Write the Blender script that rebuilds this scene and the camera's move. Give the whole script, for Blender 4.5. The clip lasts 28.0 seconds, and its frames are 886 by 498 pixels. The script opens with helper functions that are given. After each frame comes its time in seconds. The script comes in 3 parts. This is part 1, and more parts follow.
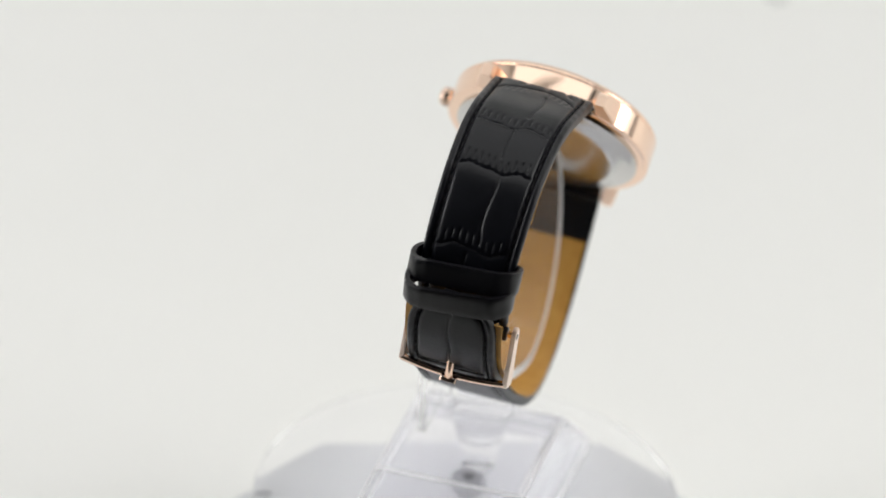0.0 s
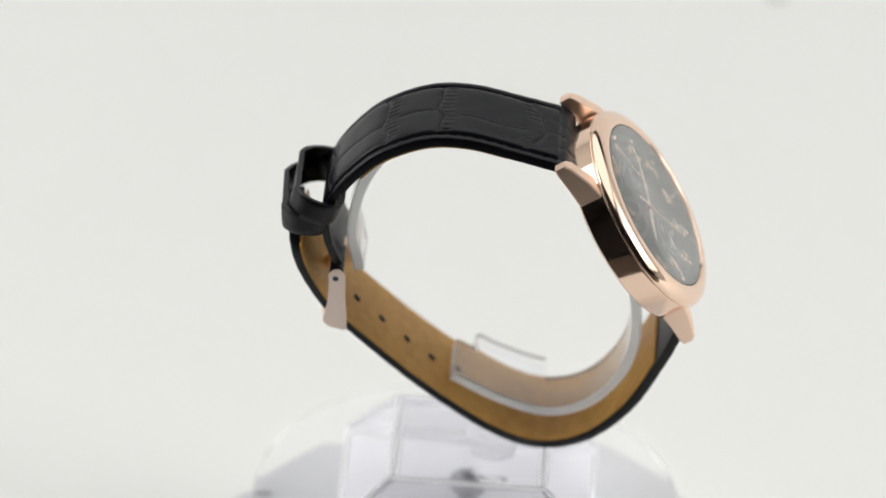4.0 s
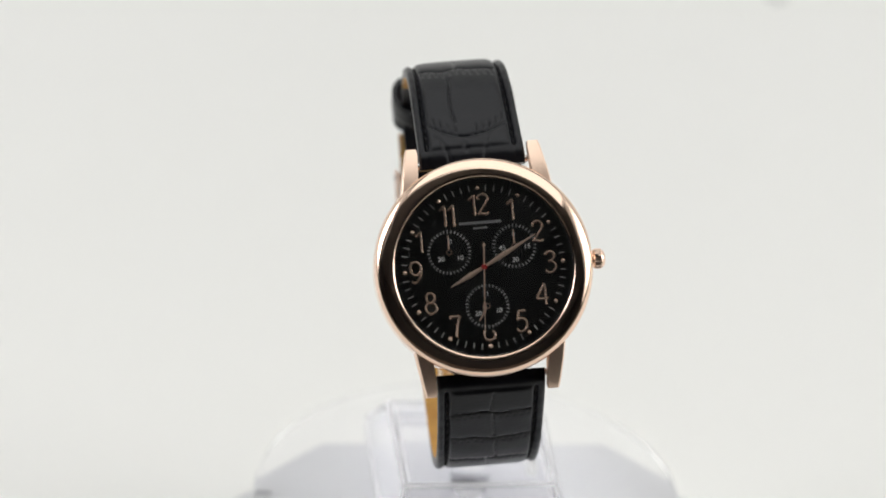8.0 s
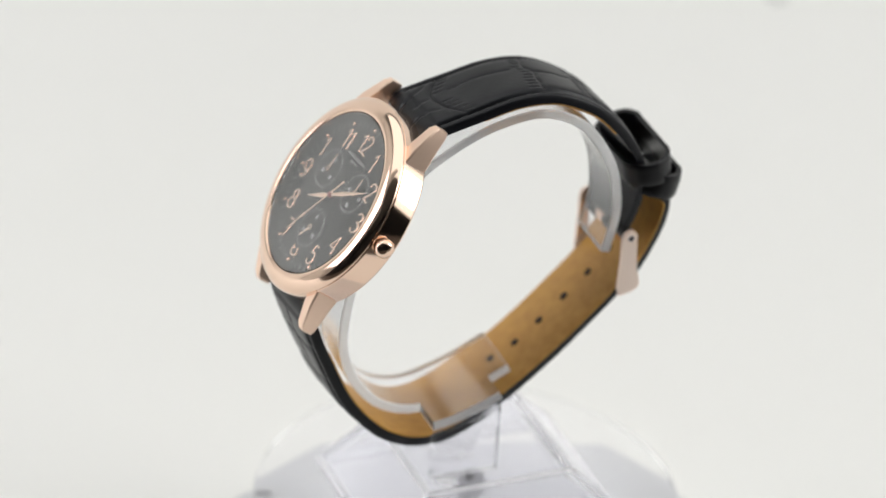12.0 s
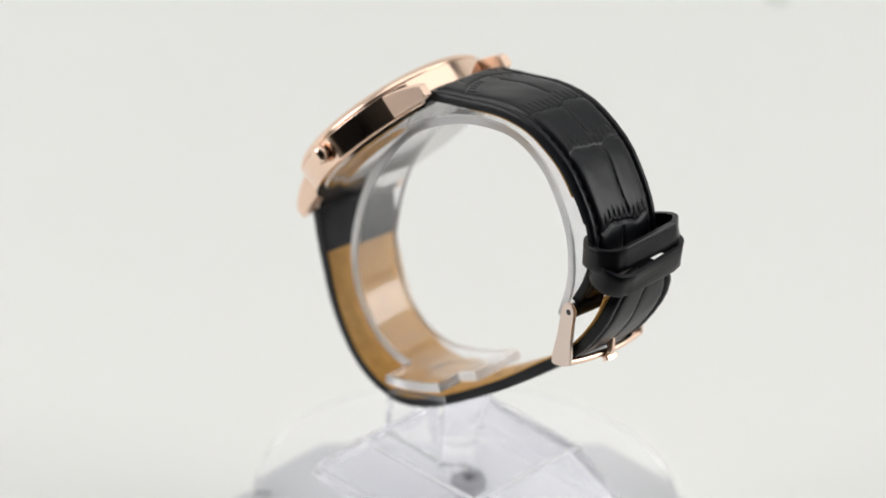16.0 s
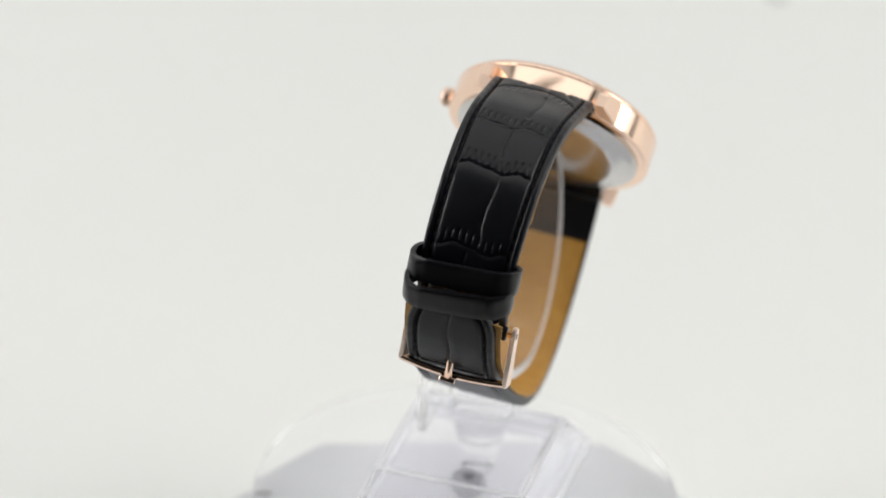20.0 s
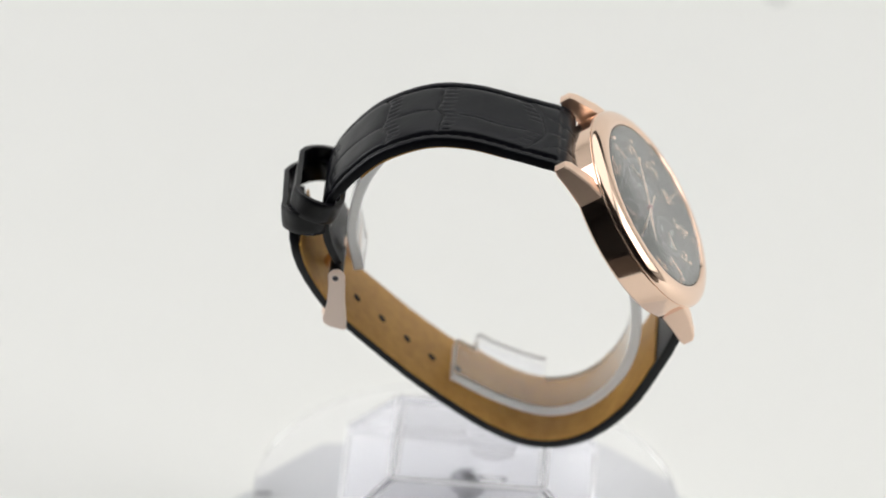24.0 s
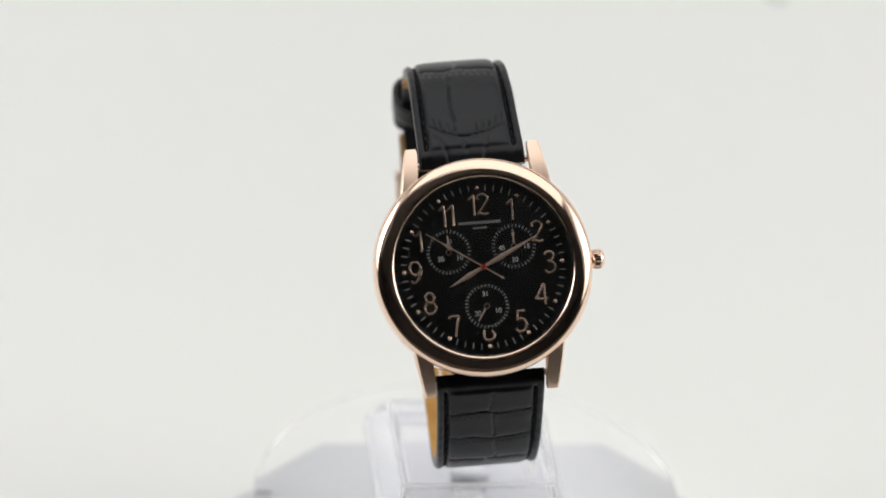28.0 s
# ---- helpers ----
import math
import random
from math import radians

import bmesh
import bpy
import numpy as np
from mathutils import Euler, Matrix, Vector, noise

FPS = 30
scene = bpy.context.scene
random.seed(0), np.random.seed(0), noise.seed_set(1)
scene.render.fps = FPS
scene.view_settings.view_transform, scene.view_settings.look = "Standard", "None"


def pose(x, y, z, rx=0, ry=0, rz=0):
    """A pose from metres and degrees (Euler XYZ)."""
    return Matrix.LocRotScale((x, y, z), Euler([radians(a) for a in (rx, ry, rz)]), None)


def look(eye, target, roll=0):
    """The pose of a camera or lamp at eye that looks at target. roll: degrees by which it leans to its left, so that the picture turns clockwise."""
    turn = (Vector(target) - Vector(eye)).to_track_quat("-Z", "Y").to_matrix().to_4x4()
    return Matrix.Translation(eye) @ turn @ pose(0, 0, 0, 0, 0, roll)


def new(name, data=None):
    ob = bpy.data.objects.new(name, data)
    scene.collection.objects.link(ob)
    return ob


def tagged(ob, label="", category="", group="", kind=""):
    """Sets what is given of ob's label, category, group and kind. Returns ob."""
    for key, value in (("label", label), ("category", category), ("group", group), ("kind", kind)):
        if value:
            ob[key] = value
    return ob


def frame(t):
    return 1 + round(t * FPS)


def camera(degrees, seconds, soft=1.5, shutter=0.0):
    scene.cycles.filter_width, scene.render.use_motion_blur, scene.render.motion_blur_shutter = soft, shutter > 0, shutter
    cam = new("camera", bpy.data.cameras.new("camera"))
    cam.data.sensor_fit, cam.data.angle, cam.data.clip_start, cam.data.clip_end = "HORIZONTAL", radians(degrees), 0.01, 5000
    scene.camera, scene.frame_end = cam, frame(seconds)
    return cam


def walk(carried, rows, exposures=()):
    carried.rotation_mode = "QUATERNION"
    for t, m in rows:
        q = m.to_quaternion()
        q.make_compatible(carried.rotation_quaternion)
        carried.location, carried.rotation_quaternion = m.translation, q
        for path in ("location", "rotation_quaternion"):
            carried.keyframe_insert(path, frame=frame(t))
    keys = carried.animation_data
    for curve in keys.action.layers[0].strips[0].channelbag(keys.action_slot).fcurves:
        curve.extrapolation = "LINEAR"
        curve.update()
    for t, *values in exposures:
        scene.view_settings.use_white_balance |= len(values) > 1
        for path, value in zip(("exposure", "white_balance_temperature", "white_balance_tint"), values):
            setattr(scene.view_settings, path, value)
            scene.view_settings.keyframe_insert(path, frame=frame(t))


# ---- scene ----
# ---- path: the camera stands still ----
cam = camera(8.966, 28.0, soft=1.7)
cam.data.dof.use_dof, cam.data.dof.focus_distance, cam.data.dof.aperture_fstop = True, 1.077, 9.0
EYE = pose(0.0, -0.94571, 0.6454, 90 - 30.921, 0, 0.494) @ pose(0, 0, 0, 0, 0, 3.795)
walk(cam, [(0.0, EYE), (28.0, EYE)], exposures=[(0.0, 0.38), (28.0, 0.38)])

# ---- world and lamps ----
world = bpy.data.worlds.new("studio_air")
scene.world = world
world.use_nodes = True
world.node_tree.nodes["Background"].inputs[0].default_value = (0.9, 0.95, 1.0, 1)
world.node_tree.nodes["Background"].inputs[1].default_value = 0.03


def area_lamp(name, eye, target, sx, sy, watts):
    d = bpy.data.lights.new(name, "AREA")
    d.shape, d.size, d.size_y, d.energy, d.color = "RECTANGLE", sx, sy, watts, (1.0, 1.0, 0.985)
    ob = new(name, d)
    ob.matrix_world = look(eye, target)
    return ob


SUBJECT = (0.0, 0.0, 0.09)
# place, width, height and watts of each lamp
# the third hangs unseen overhead, added for an even brightness from above
LAMPS = [((0.80, -0.055, 0.42), 0.40, 0.42, 1.1), ((-0.80, -0.105, 0.45), 0.22, 0.40, 0.9), ((0.06, 0.28, 1.20), 2.0, 1.35, 3.0)]
for eye, sx, sy, watts in LAMPS:
    area_lamp("softbox_lamp", eye, SUBJECT, sx, sy, watts)


# ---- materials ----
def material(name, colour, rough=0.5, metal=0.0, **kw):
    m = bpy.data.materials.new(name)
    m.use_nodes = True
    b = m.node_tree.nodes["Principled BSDF"]
    b.inputs["Base Color"].default_value = (*colour, 1)
    b.inputs["Roughness"].default_value = rough
    b.inputs["Metallic"].default_value = metal
    for k, val in kw.items():
        b.inputs[k.replace("_", " ")].default_value = val
    return m


def grain(m, scale, amount, bump, colour_a=None, colour_b=None, scale2=None, rough=None, detail=6.0):
    """Fine grain, larger blotches and relief on a material, in metres of its own object."""
    nt = m.node_tree
    b = nt.nodes["Principled BSDF"]
    tc = nt.nodes.new("ShaderNodeTexCoord")
    n1 = nt.nodes.new("ShaderNodeTexNoise")
    n1.inputs["Scale"].default_value, n1.inputs["Detail"].default_value = scale, detail
    nt.links.new(tc.outputs["Object"], n1.inputs["Vector"])
    fac = n1.outputs["Fac"]
    if scale2:
        n2 = nt.nodes.new("ShaderNodeTexNoise")
        n2.inputs["Scale"].default_value, n2.inputs["Detail"].default_value = scale2, 3.0
        nt.links.new(tc.outputs["Object"], n2.inputs["Vector"])
        mx = nt.nodes.new("ShaderNodeMath")
        mx.operation = "MULTIPLY_ADD"
        mx.inputs[1].default_value, mx.use_clamp = 0.5, True
        half = nt.nodes.new("ShaderNodeMath")
        half.operation = "MULTIPLY"
        half.inputs[1].default_value = 0.5
        nt.links.new(n2.outputs["Fac"], half.inputs[0])
        nt.links.new(fac, mx.inputs[0])
        nt.links.new(half.outputs[0], mx.inputs[2])
        fac = mx.outputs[0]
    if colour_a:
        r = nt.nodes.new("ShaderNodeValToRGB")
        r.color_ramp.elements[0].position, r.color_ramp.elements[1].position = 0.5 - amount, 0.5 + amount
        r.color_ramp.elements[0].color, r.color_ramp.elements[1].color = (*colour_a, 1), (*colour_b, 1)
        nt.links.new(fac, r.inputs[0])
        nt.links.new(r.outputs[0], b.inputs["Base Color"])
    if rough:
        mr = nt.nodes.new("ShaderNodeMapRange")
        mr.inputs["To Min"].default_value, mr.inputs["To Max"].default_value = rough
        nt.links.new(fac, mr.inputs[0])
        nt.links.new(mr.outputs[0], b.inputs["Roughness"])
    if bump:
        bp = nt.nodes.new("ShaderNodeBump")
        bp.inputs["Strength"].default_value, bp.inputs["Distance"].default_value = bump, 0.0001
        nt.links.new(n1.outputs["Fac"], bp.inputs["Height"])
        nt.links.new(bp.outputs[0], b.inputs["Normal"])
    return m


ROSE = grain(material("polished_rose_gold", (0.94, 0.69, 0.54), 0.1, 1.0), 900, 0.3, 0.02, (0.93, 0.68, 0.53), (0.95, 0.71, 0.56), 60, (0.05, 0.12))
ROSE_SATIN = grain(material("brushed_rose_gold", (0.94, 0.70, 0.56), 0.28, 1.0), 1500, 0.3, 0.05, (0.92, 0.68, 0.53), (0.96, 0.73, 0.58), 80, (0.22, 0.36))
LUG_GOLD = grain(material("softly_brushed_rose_gold", (0.94, 0.70, 0.56), 0.4, 1.0), 1500, 0.3, 0.05, (0.93, 0.69, 0.54), (0.96, 0.73, 0.58), 80, (0.36, 0.46))
ARM_GOLD = grain(material("matt_rose_gold", (0.95, 0.80, 0.70), 0.45, 0.7), 1500, 0.3, 0.05, (0.94, 0.78, 0.68), (0.97, 0.82, 0.72), 80, (0.42, 0.58))
STEEL = grain(material("steel", (0.62, 0.61, 0.60), 0.18, 1.0), 1200, 0.3, 0.03, (0.55, 0.54, 0.53), (0.68, 0.67, 0.66), 90, (0.12, 0.26))
LEATHER = grain(material("black_leather", (0.005, 0.005, 0.006), 0.4, Specular_IOR_Level=0.28), 1400, 0.25, 0.3, (0.0026, 0.0028, 0.0044), (0.006, 0.0066, 0.0098), 130, (0.27, 0.4))
LEATHER_EDGE = grain(material("black_leather_edge", (0.005, 0.005, 0.006), 0.35, Specular_IOR_Level=0.3), 1800, 0.25, 0.4, (0.003, 0.003, 0.0045), (0.007, 0.007, 0.009), 200, (0.26, 0.4))
THREAD = material("black_thread", (0.006, 0.006, 0.007), 0.75)
LINING = grain(material("tan_lining", (0.50, 0.27, 0.065), 0.62), 420, 0.3, 0.5, (0.38, 0.17, 0.024), (0.68, 0.39, 0.092), 48, (0.42, 0.7))
DIAL = grain(material("black_dial", (0.003, 0.003, 0.003), 0.15, Specular_IOR_Level=0.25), 3000, 0.3, 0.0, (0.002, 0.002, 0.002), (0.004, 0.004, 0.004), 100, (0.13, 0.15))
PRINT = material("white_print", (0.55, 0.55, 0.54), 0.6)
SUB_PRINT = material("dim_print", (0.32, 0.32, 0.32), 0.6)
FAINT_PRINT = material("faint_print", (0.1, 0.1, 0.1), 0.6)
GREY_PRINT = material("grey_print", (0.22, 0.22, 0.22), 0.6)
RED = material("red_enamel", (0.3, 0.025, 0.02), 0.3)
HOLE = material("dark_hole", (0.02, 0.012, 0.006), 0.8)
PAPER = grain(material("white_sweep", (0.8, 0.8, 0.775), 0.75), 500, 0.3, 0.06, (0.785, 0.785, 0.76), (0.815, 0.815, 0.79), 6, (0.68, 0.8))
GREY_MARK = material("grey_smudge", (0.42, 0.42, 0.42), 0.8)
GREY_BASE = grain(material("grey_plastic", (0.61, 0.615, 0.625), 0.45), 900, 0.3, 0.08, (0.59, 0.595, 0.605), (0.63, 0.635, 0.645), 30, (0.4, 0.52))
DARK_METAL = grain(material("dark_metal", (0.06, 0.06, 0.07), 0.4, 0.6), 800, 0.3, 0.05, (0.05, 0.05, 0.06), (0.09, 0.09, 0.1), 60, (0.35, 0.5))
NUT = grain(material("grey_metal", (0.3, 0.3, 0.32), 0.4, 0.3), 800, 0.3, 0.05, (0.2, 0.2, 0.22), (0.4, 0.4, 0.42), 300, (0.35, 0.5))
DARK_WALL = grain(material("dark_wall", (0.14, 0.138, 0.14), 0.85), 60, 0.3, 0.1, (0.13, 0.128, 0.13), (0.15, 0.148, 0.15), 3, (0.8, 0.9))
CEILING = grain(material("ceiling_paint", (0.38, 0.37, 0.36), 0.85), 60, 0.3, 0.1, (0.36, 0.35, 0.34), (0.4, 0.39, 0.38), 3, (0.8, 0.9))
DARK_CLOTH = grain(material("black_cloth", (0.02, 0.02, 0.02), 0.85), 700, 0.3, 0.2, (0.015, 0.015, 0.015), (0.03, 0.03, 0.03), 20, (0.8, 0.95))
FABRIC = grain(material("white_fabric", (0.8, 0.8, 0.79), 0.9), 800, 0.3, 0.1, (0.78, 0.78, 0.77), (0.82, 0.82, 0.81), 8, (0.85, 0.95))
TABLE = grain(material("dark_table", (0.06, 0.05, 0.045), 0.5), 40, 0.3, 0.1, (0.05, 0.04, 0.035), (0.075, 0.062, 0.052), 4, (0.4, 0.6))


def clear(name, ior, tint=(1, 1, 1), rough=0.0):
    m = material(name, tint, rough)
    b = m.node_tree.nodes["Principled BSDF"]
    b.inputs["Transmission Weight"].default_value, b.inputs["IOR"].default_value = 1.0, ior
    return m


FROST = clear("frosted_acrylic_edge", 1.3, (0.98, 0.98, 0.99), 0.45)
FROST.node_tree.nodes["Principled BSDF"].inputs["Transmission Weight"].default_value = 0.62
ACRYLIC = clear("clear_acrylic", 1.13, (0.99, 0.99, 1.0), 0.03)
# the band's slight milkiness stands in for the bright surroundings it mirrors
BAND_ACRYLIC = clear("white_sheen_acrylic", 1.4, (0.985, 0.985, 1.0), 0.05)
BAND_ACRYLIC.node_tree.nodes["Principled BSDF"].inputs["Transmission Weight"].default_value = 0.965
FOOT_ACRYLIC = clear("hazy_acrylic", 1.14, (0.975, 0.975, 1.0), 0.04)
WALL_ACRYLIC = clear("frosty_acrylic", 1.16, (0.97, 0.97, 1.0), 0.12)
WALL_ACRYLIC.node_tree.nodes["Principled BSDF"].inputs["Transmission Weight"].default_value = 0.76
FOOT_ACRYLIC.node_tree.nodes["Principled BSDF"].inputs["Transmission Weight"].default_value = 0.9
CRYSTAL = clear("sapphire_glass", 1.77)


def glow(name, colour, strength):
    m = bpy.data.materials.new(name)
    m.use_nodes = True
    nt = m.node_tree
    nt.nodes.remove(nt.nodes["Principled BSDF"])
    e = nt.nodes.new("ShaderNodeEmission")
    e.inputs[0].default_value, e.inputs[1].default_value = (*colour, 1), strength
    nt.links.new(e.outputs[0], nt.nodes["Material Output"].inputs[0])
    return m


DIFFUSER = glow("lit_diffuser", (1.0, 1.0, 0.985), 0.7)
SIDE_DIFFUSER = glow("softly_lit_diffuser", (1.0, 1.0, 0.985), 2.2)
HOT_DIFFUSER = glow("brightly_lit_diffuser", (1.0, 1.0, 0.985), 3.0)
BORDER_CLOTH = glow("dim_diffuser_border", (1.0, 1.0, 0.985), 1.1)
WIDE_BORDER_CLOTH = glow("half_lit_diffuser_border", (0.97, 0.96, 1.0), 2.8)

# ---- mesh helpers: all shapes are given in millimetres ----
MM = 0.001


def solid(name, verts, faces, mat, parent=None, label="", smooth=40):
    me = bpy.data.meshes.new(name)
    me.from_pydata([(a * MM, b * MM, c * MM) for a, b, c in verts], [], faces)
    bm = bmesh.new()
    bm.from_mesh(me)
    bmesh.ops.recalc_face_normals(bm, faces=bm.faces)
    bm.to_mesh(me)
    bm.free()
    return finish(name, me, mat, parent, label, smooth)


def finish(name, me, mat, parent, label, smooth=40):
    if smooth:
        me.shade_smooth()
        me.set_sharp_from_angle(angle=radians(smooth))
    me.materials.append(mat)
    ob = new(name, me)
    if parent:
        ob.parent = parent
    if label:
        tagged(ob, label)
    return ob


def part(name, bm, mat, parent, label="", smooth=40):
    """One bmesh, in millimetres, as one mesh object under a thing or part."""
    bmesh.ops.scale(bm, vec=(MM, MM, MM), verts=bm.verts)
    bmesh.ops.recalc_face_normals(bm, faces=bm.faces)
    me = bpy.data.meshes.new(name)
    bm.to_mesh(me)
    bm.free()
    return finish(name, me, mat, parent, label, smooth)


def lathe(profile, seg=96, axis="z", at=(0, 0, 0), close=False):
    """Verts and faces of a profile (r, h) turned about an axis; r = 0 closes an end."""
    verts, faces, rings = [], [], []
    for r, h in profile:
        if r < 1e-6:
            rings.append([len(verts)])
            verts.append((0, 0, h))
        else:
            rings.append(list(range(len(verts), len(verts) + seg)))
            verts += [(r * math.cos(2 * math.pi * i / seg), r * math.sin(2 * math.pi * i / seg), h) for i in range(seg)]
    pairs = list(zip(rings, rings[1:])) + ([(rings[-1], rings[0])] if close else [])
    for a, b in pairs:
        for i in range(seg):
            j = (i + 1) % seg
            if len(a) == 1 and len(b) > 1:
                faces.append((a[0], b[i], b[j]))
            elif len(b) == 1 and len(a) > 1:
                faces.append((a[i], a[j], b[0]))
            elif len(a) > 1:
                faces.append((a[i], a[j], b[j], b[i]))
    if axis == "x":
        verts = [(z, x, y) for x, y, z in verts]
    elif axis == "y":
        verts = [(y, z, x) for x, y, z in verts]
    return [(x + at[0], y + at[1], z + at[2]) for x, y, z in verts], faces


def spline(pts, step):
    """Evenly spaced points on a smooth curve through pts."""
    pts = [np.array(p, float) for p in pts]
    ext = [2 * pts[0] - pts[1]] + pts + [2 * pts[-1] - pts[-2]]
    fine = []
    for i in range(1, len(ext) - 2):
        a, b, c, d = ext[i - 1:i + 3]
        for k in range(24):
            t = k / 24
            fine.append(0.5 * (2 * b + (c - a) * t + (2 * a - 5 * b + 4 * c - d) * t * t + (3 * b - a - 3 * c + d) * t ** 3))
    fine = np.array(fine + [pts[-1]])
    s = np.r_[0, np.cumsum(np.linalg.norm(np.diff(fine, axis=0), axis=1))]
    n = max(2, int(round(s[-1] / step)) + 1)
    q = np.linspace(0, s[-1], n)
    return np.stack([np.interp(q, s, fine[:, k]) for k in range(fine.shape[1])], 1), q


def tube(path, radius, seg=12, flat=1.0):
    """A rod along a list of points; radius a number or one per point."""
    path = [Vector(p) for p in path]
    rad = radius if isinstance(radius, (list, tuple)) else [radius] * len(path)
    verts, faces = [], []
    up = Vector((0.123, 0.31, 0.94))
    for i, p in enumerate(path):
        d = (path[min(i + 1, len(path) - 1)] - path[max(i - 1, 0)]).normalized()
        x = d.cross(up).normalized()
        y = d.cross(x)
        verts += [tuple(p + rad[i] * (math.cos(2 * math.pi * k / seg) * x + flat * math.sin(2 * math.pi * k / seg) * y)) for k in range(seg)]
    for i in range(len(path) - 1):
        for k in range(seg):
            a, b = i * seg + k, i * seg + (k + 1) % seg
            faces.append((a, b, b + seg, a + seg))
    faces += [tuple(range(seg)), tuple(range((len(path) - 1) * seg, len(path) * seg))]
    return verts, faces


def prism(outline, z0, z1, bevel=0.0, at=None):
    """A bmesh of an outline in x, y raised from z0 to z1, edges bevelled; at: a 4x4 in millimetres."""
    bm = bmesh.new()
    lo = [bm.verts.new((x, y, z0)) for x, y in outline]
    hi = [bm.verts.new((x, y, z1)) for x, y in outline]
    bm.faces.new(lo[::-1])
    bm.faces.new(hi)
    n = len(outline)
    for i in range(n):
        bm.faces.new((lo[i], lo[(i + 1) % n], hi[(i + 1) % n], hi[i]))
    if bevel:
        bmesh.ops.bevel(bm, geom=list(bm.edges), offset=bevel, segments=2, affect="EDGES", clamp_overlap=True)
    if at is not None:
        bmesh.ops.transform(bm, matrix=at, verts=bm.verts)
    return bm


def rect(sx, sy, cx=0, cy=0):
    return [(cx - sx / 2, cy - sy / 2), (cx + sx / 2, cy - sy / 2), (cx + sx / 2, cy + sy / 2), (cx - sx / 2, cy + sy / 2)]


def rounded(sx, sy, r, k=6):
    out = []
    for cx, cy, a0 in ((sx / 2 - r, sy / 2 - r, 0), (-sx / 2 + r, sy / 2 - r, 90), (-sx / 2 + r, -sy / 2 + r, 180), (sx / 2 - r, -sy / 2 + r, 270)):
        out += [(cx + r * math.cos(radians(a0 + 90 * i / k)), cy + r * math.sin(radians(a0 + 90 * i / k))) for i in range(k + 1)]
    return out


def letters(name, text, size, height, mat, parent, at, label="", bevel=0.0):
    """Raised characters in the built-in font; size is the cap height in millimetres; the text is centred on at."""
    c = bpy.data.curves.new(name, "FONT")
    c.body, c.size, c.extrude, c.align_x, c.align_y = text, size * MM * 1.38, height * MM / 2, "CENTER", "CENTER"
    c.bevel_depth, c.bevel_resolution, c.resolution_u, c.offset = bevel * MM, 1, 4, -0.9 * bevel * MM
    tmp = new(name, c)
    me = bpy.data.meshes.new_from_object(tmp.evaluated_get(bpy.context.evaluated_depsgraph_get()))
    bpy.data.objects.remove(tmp)
    bpy.data.curves.remove(c)
    ob = finish(name, me, mat, parent, label, 40)
    ob.location = [k * MM for k in at]
    return ob

# ---- turning of the table: one turn in twenty seconds, a little uneven ----
HARM = ((0.03527, 0.12929), (0.00419, 0.01065), (0.00052, 0.00087))


def turned(t):
    a = -0.314316 * t
    for h, (s, c) in enumerate(HARM):
        p = 2 * math.pi * (h + 1) * t / 20.0
        a += s * math.sin(p) + c * (math.cos(p) - 1)
    return a


TIMES = [k / 10 for k in range(281)]


def spin(thing, rest):
    walk(thing, [(t, Matrix.Rotation(turned(t), 4, "Z") @ rest) for t in TIMES])


# axes of the watch at rest: X to three o'clock, Y to twelve, Z out of the dial
V, U, N = Vector((-0.96566, 0.24572, 0.08439)), Vector((-0.07667, -0.57987, 0.81109)), Vector((0.24823, 0.77677, 0.57880))
WATCH_REST = Matrix.Translation((0.012128, 0.028561, 0.094139)) @ Matrix((V, U, N)).transposed().to_4x4()
STAND_REST = Matrix.Rotation(math.atan2(0.246596, -0.969118), 4, "Z")

# ---- setting ----
def in_metres(m):
    m = m.copy()
    m.translation = m.translation * MM
    return m


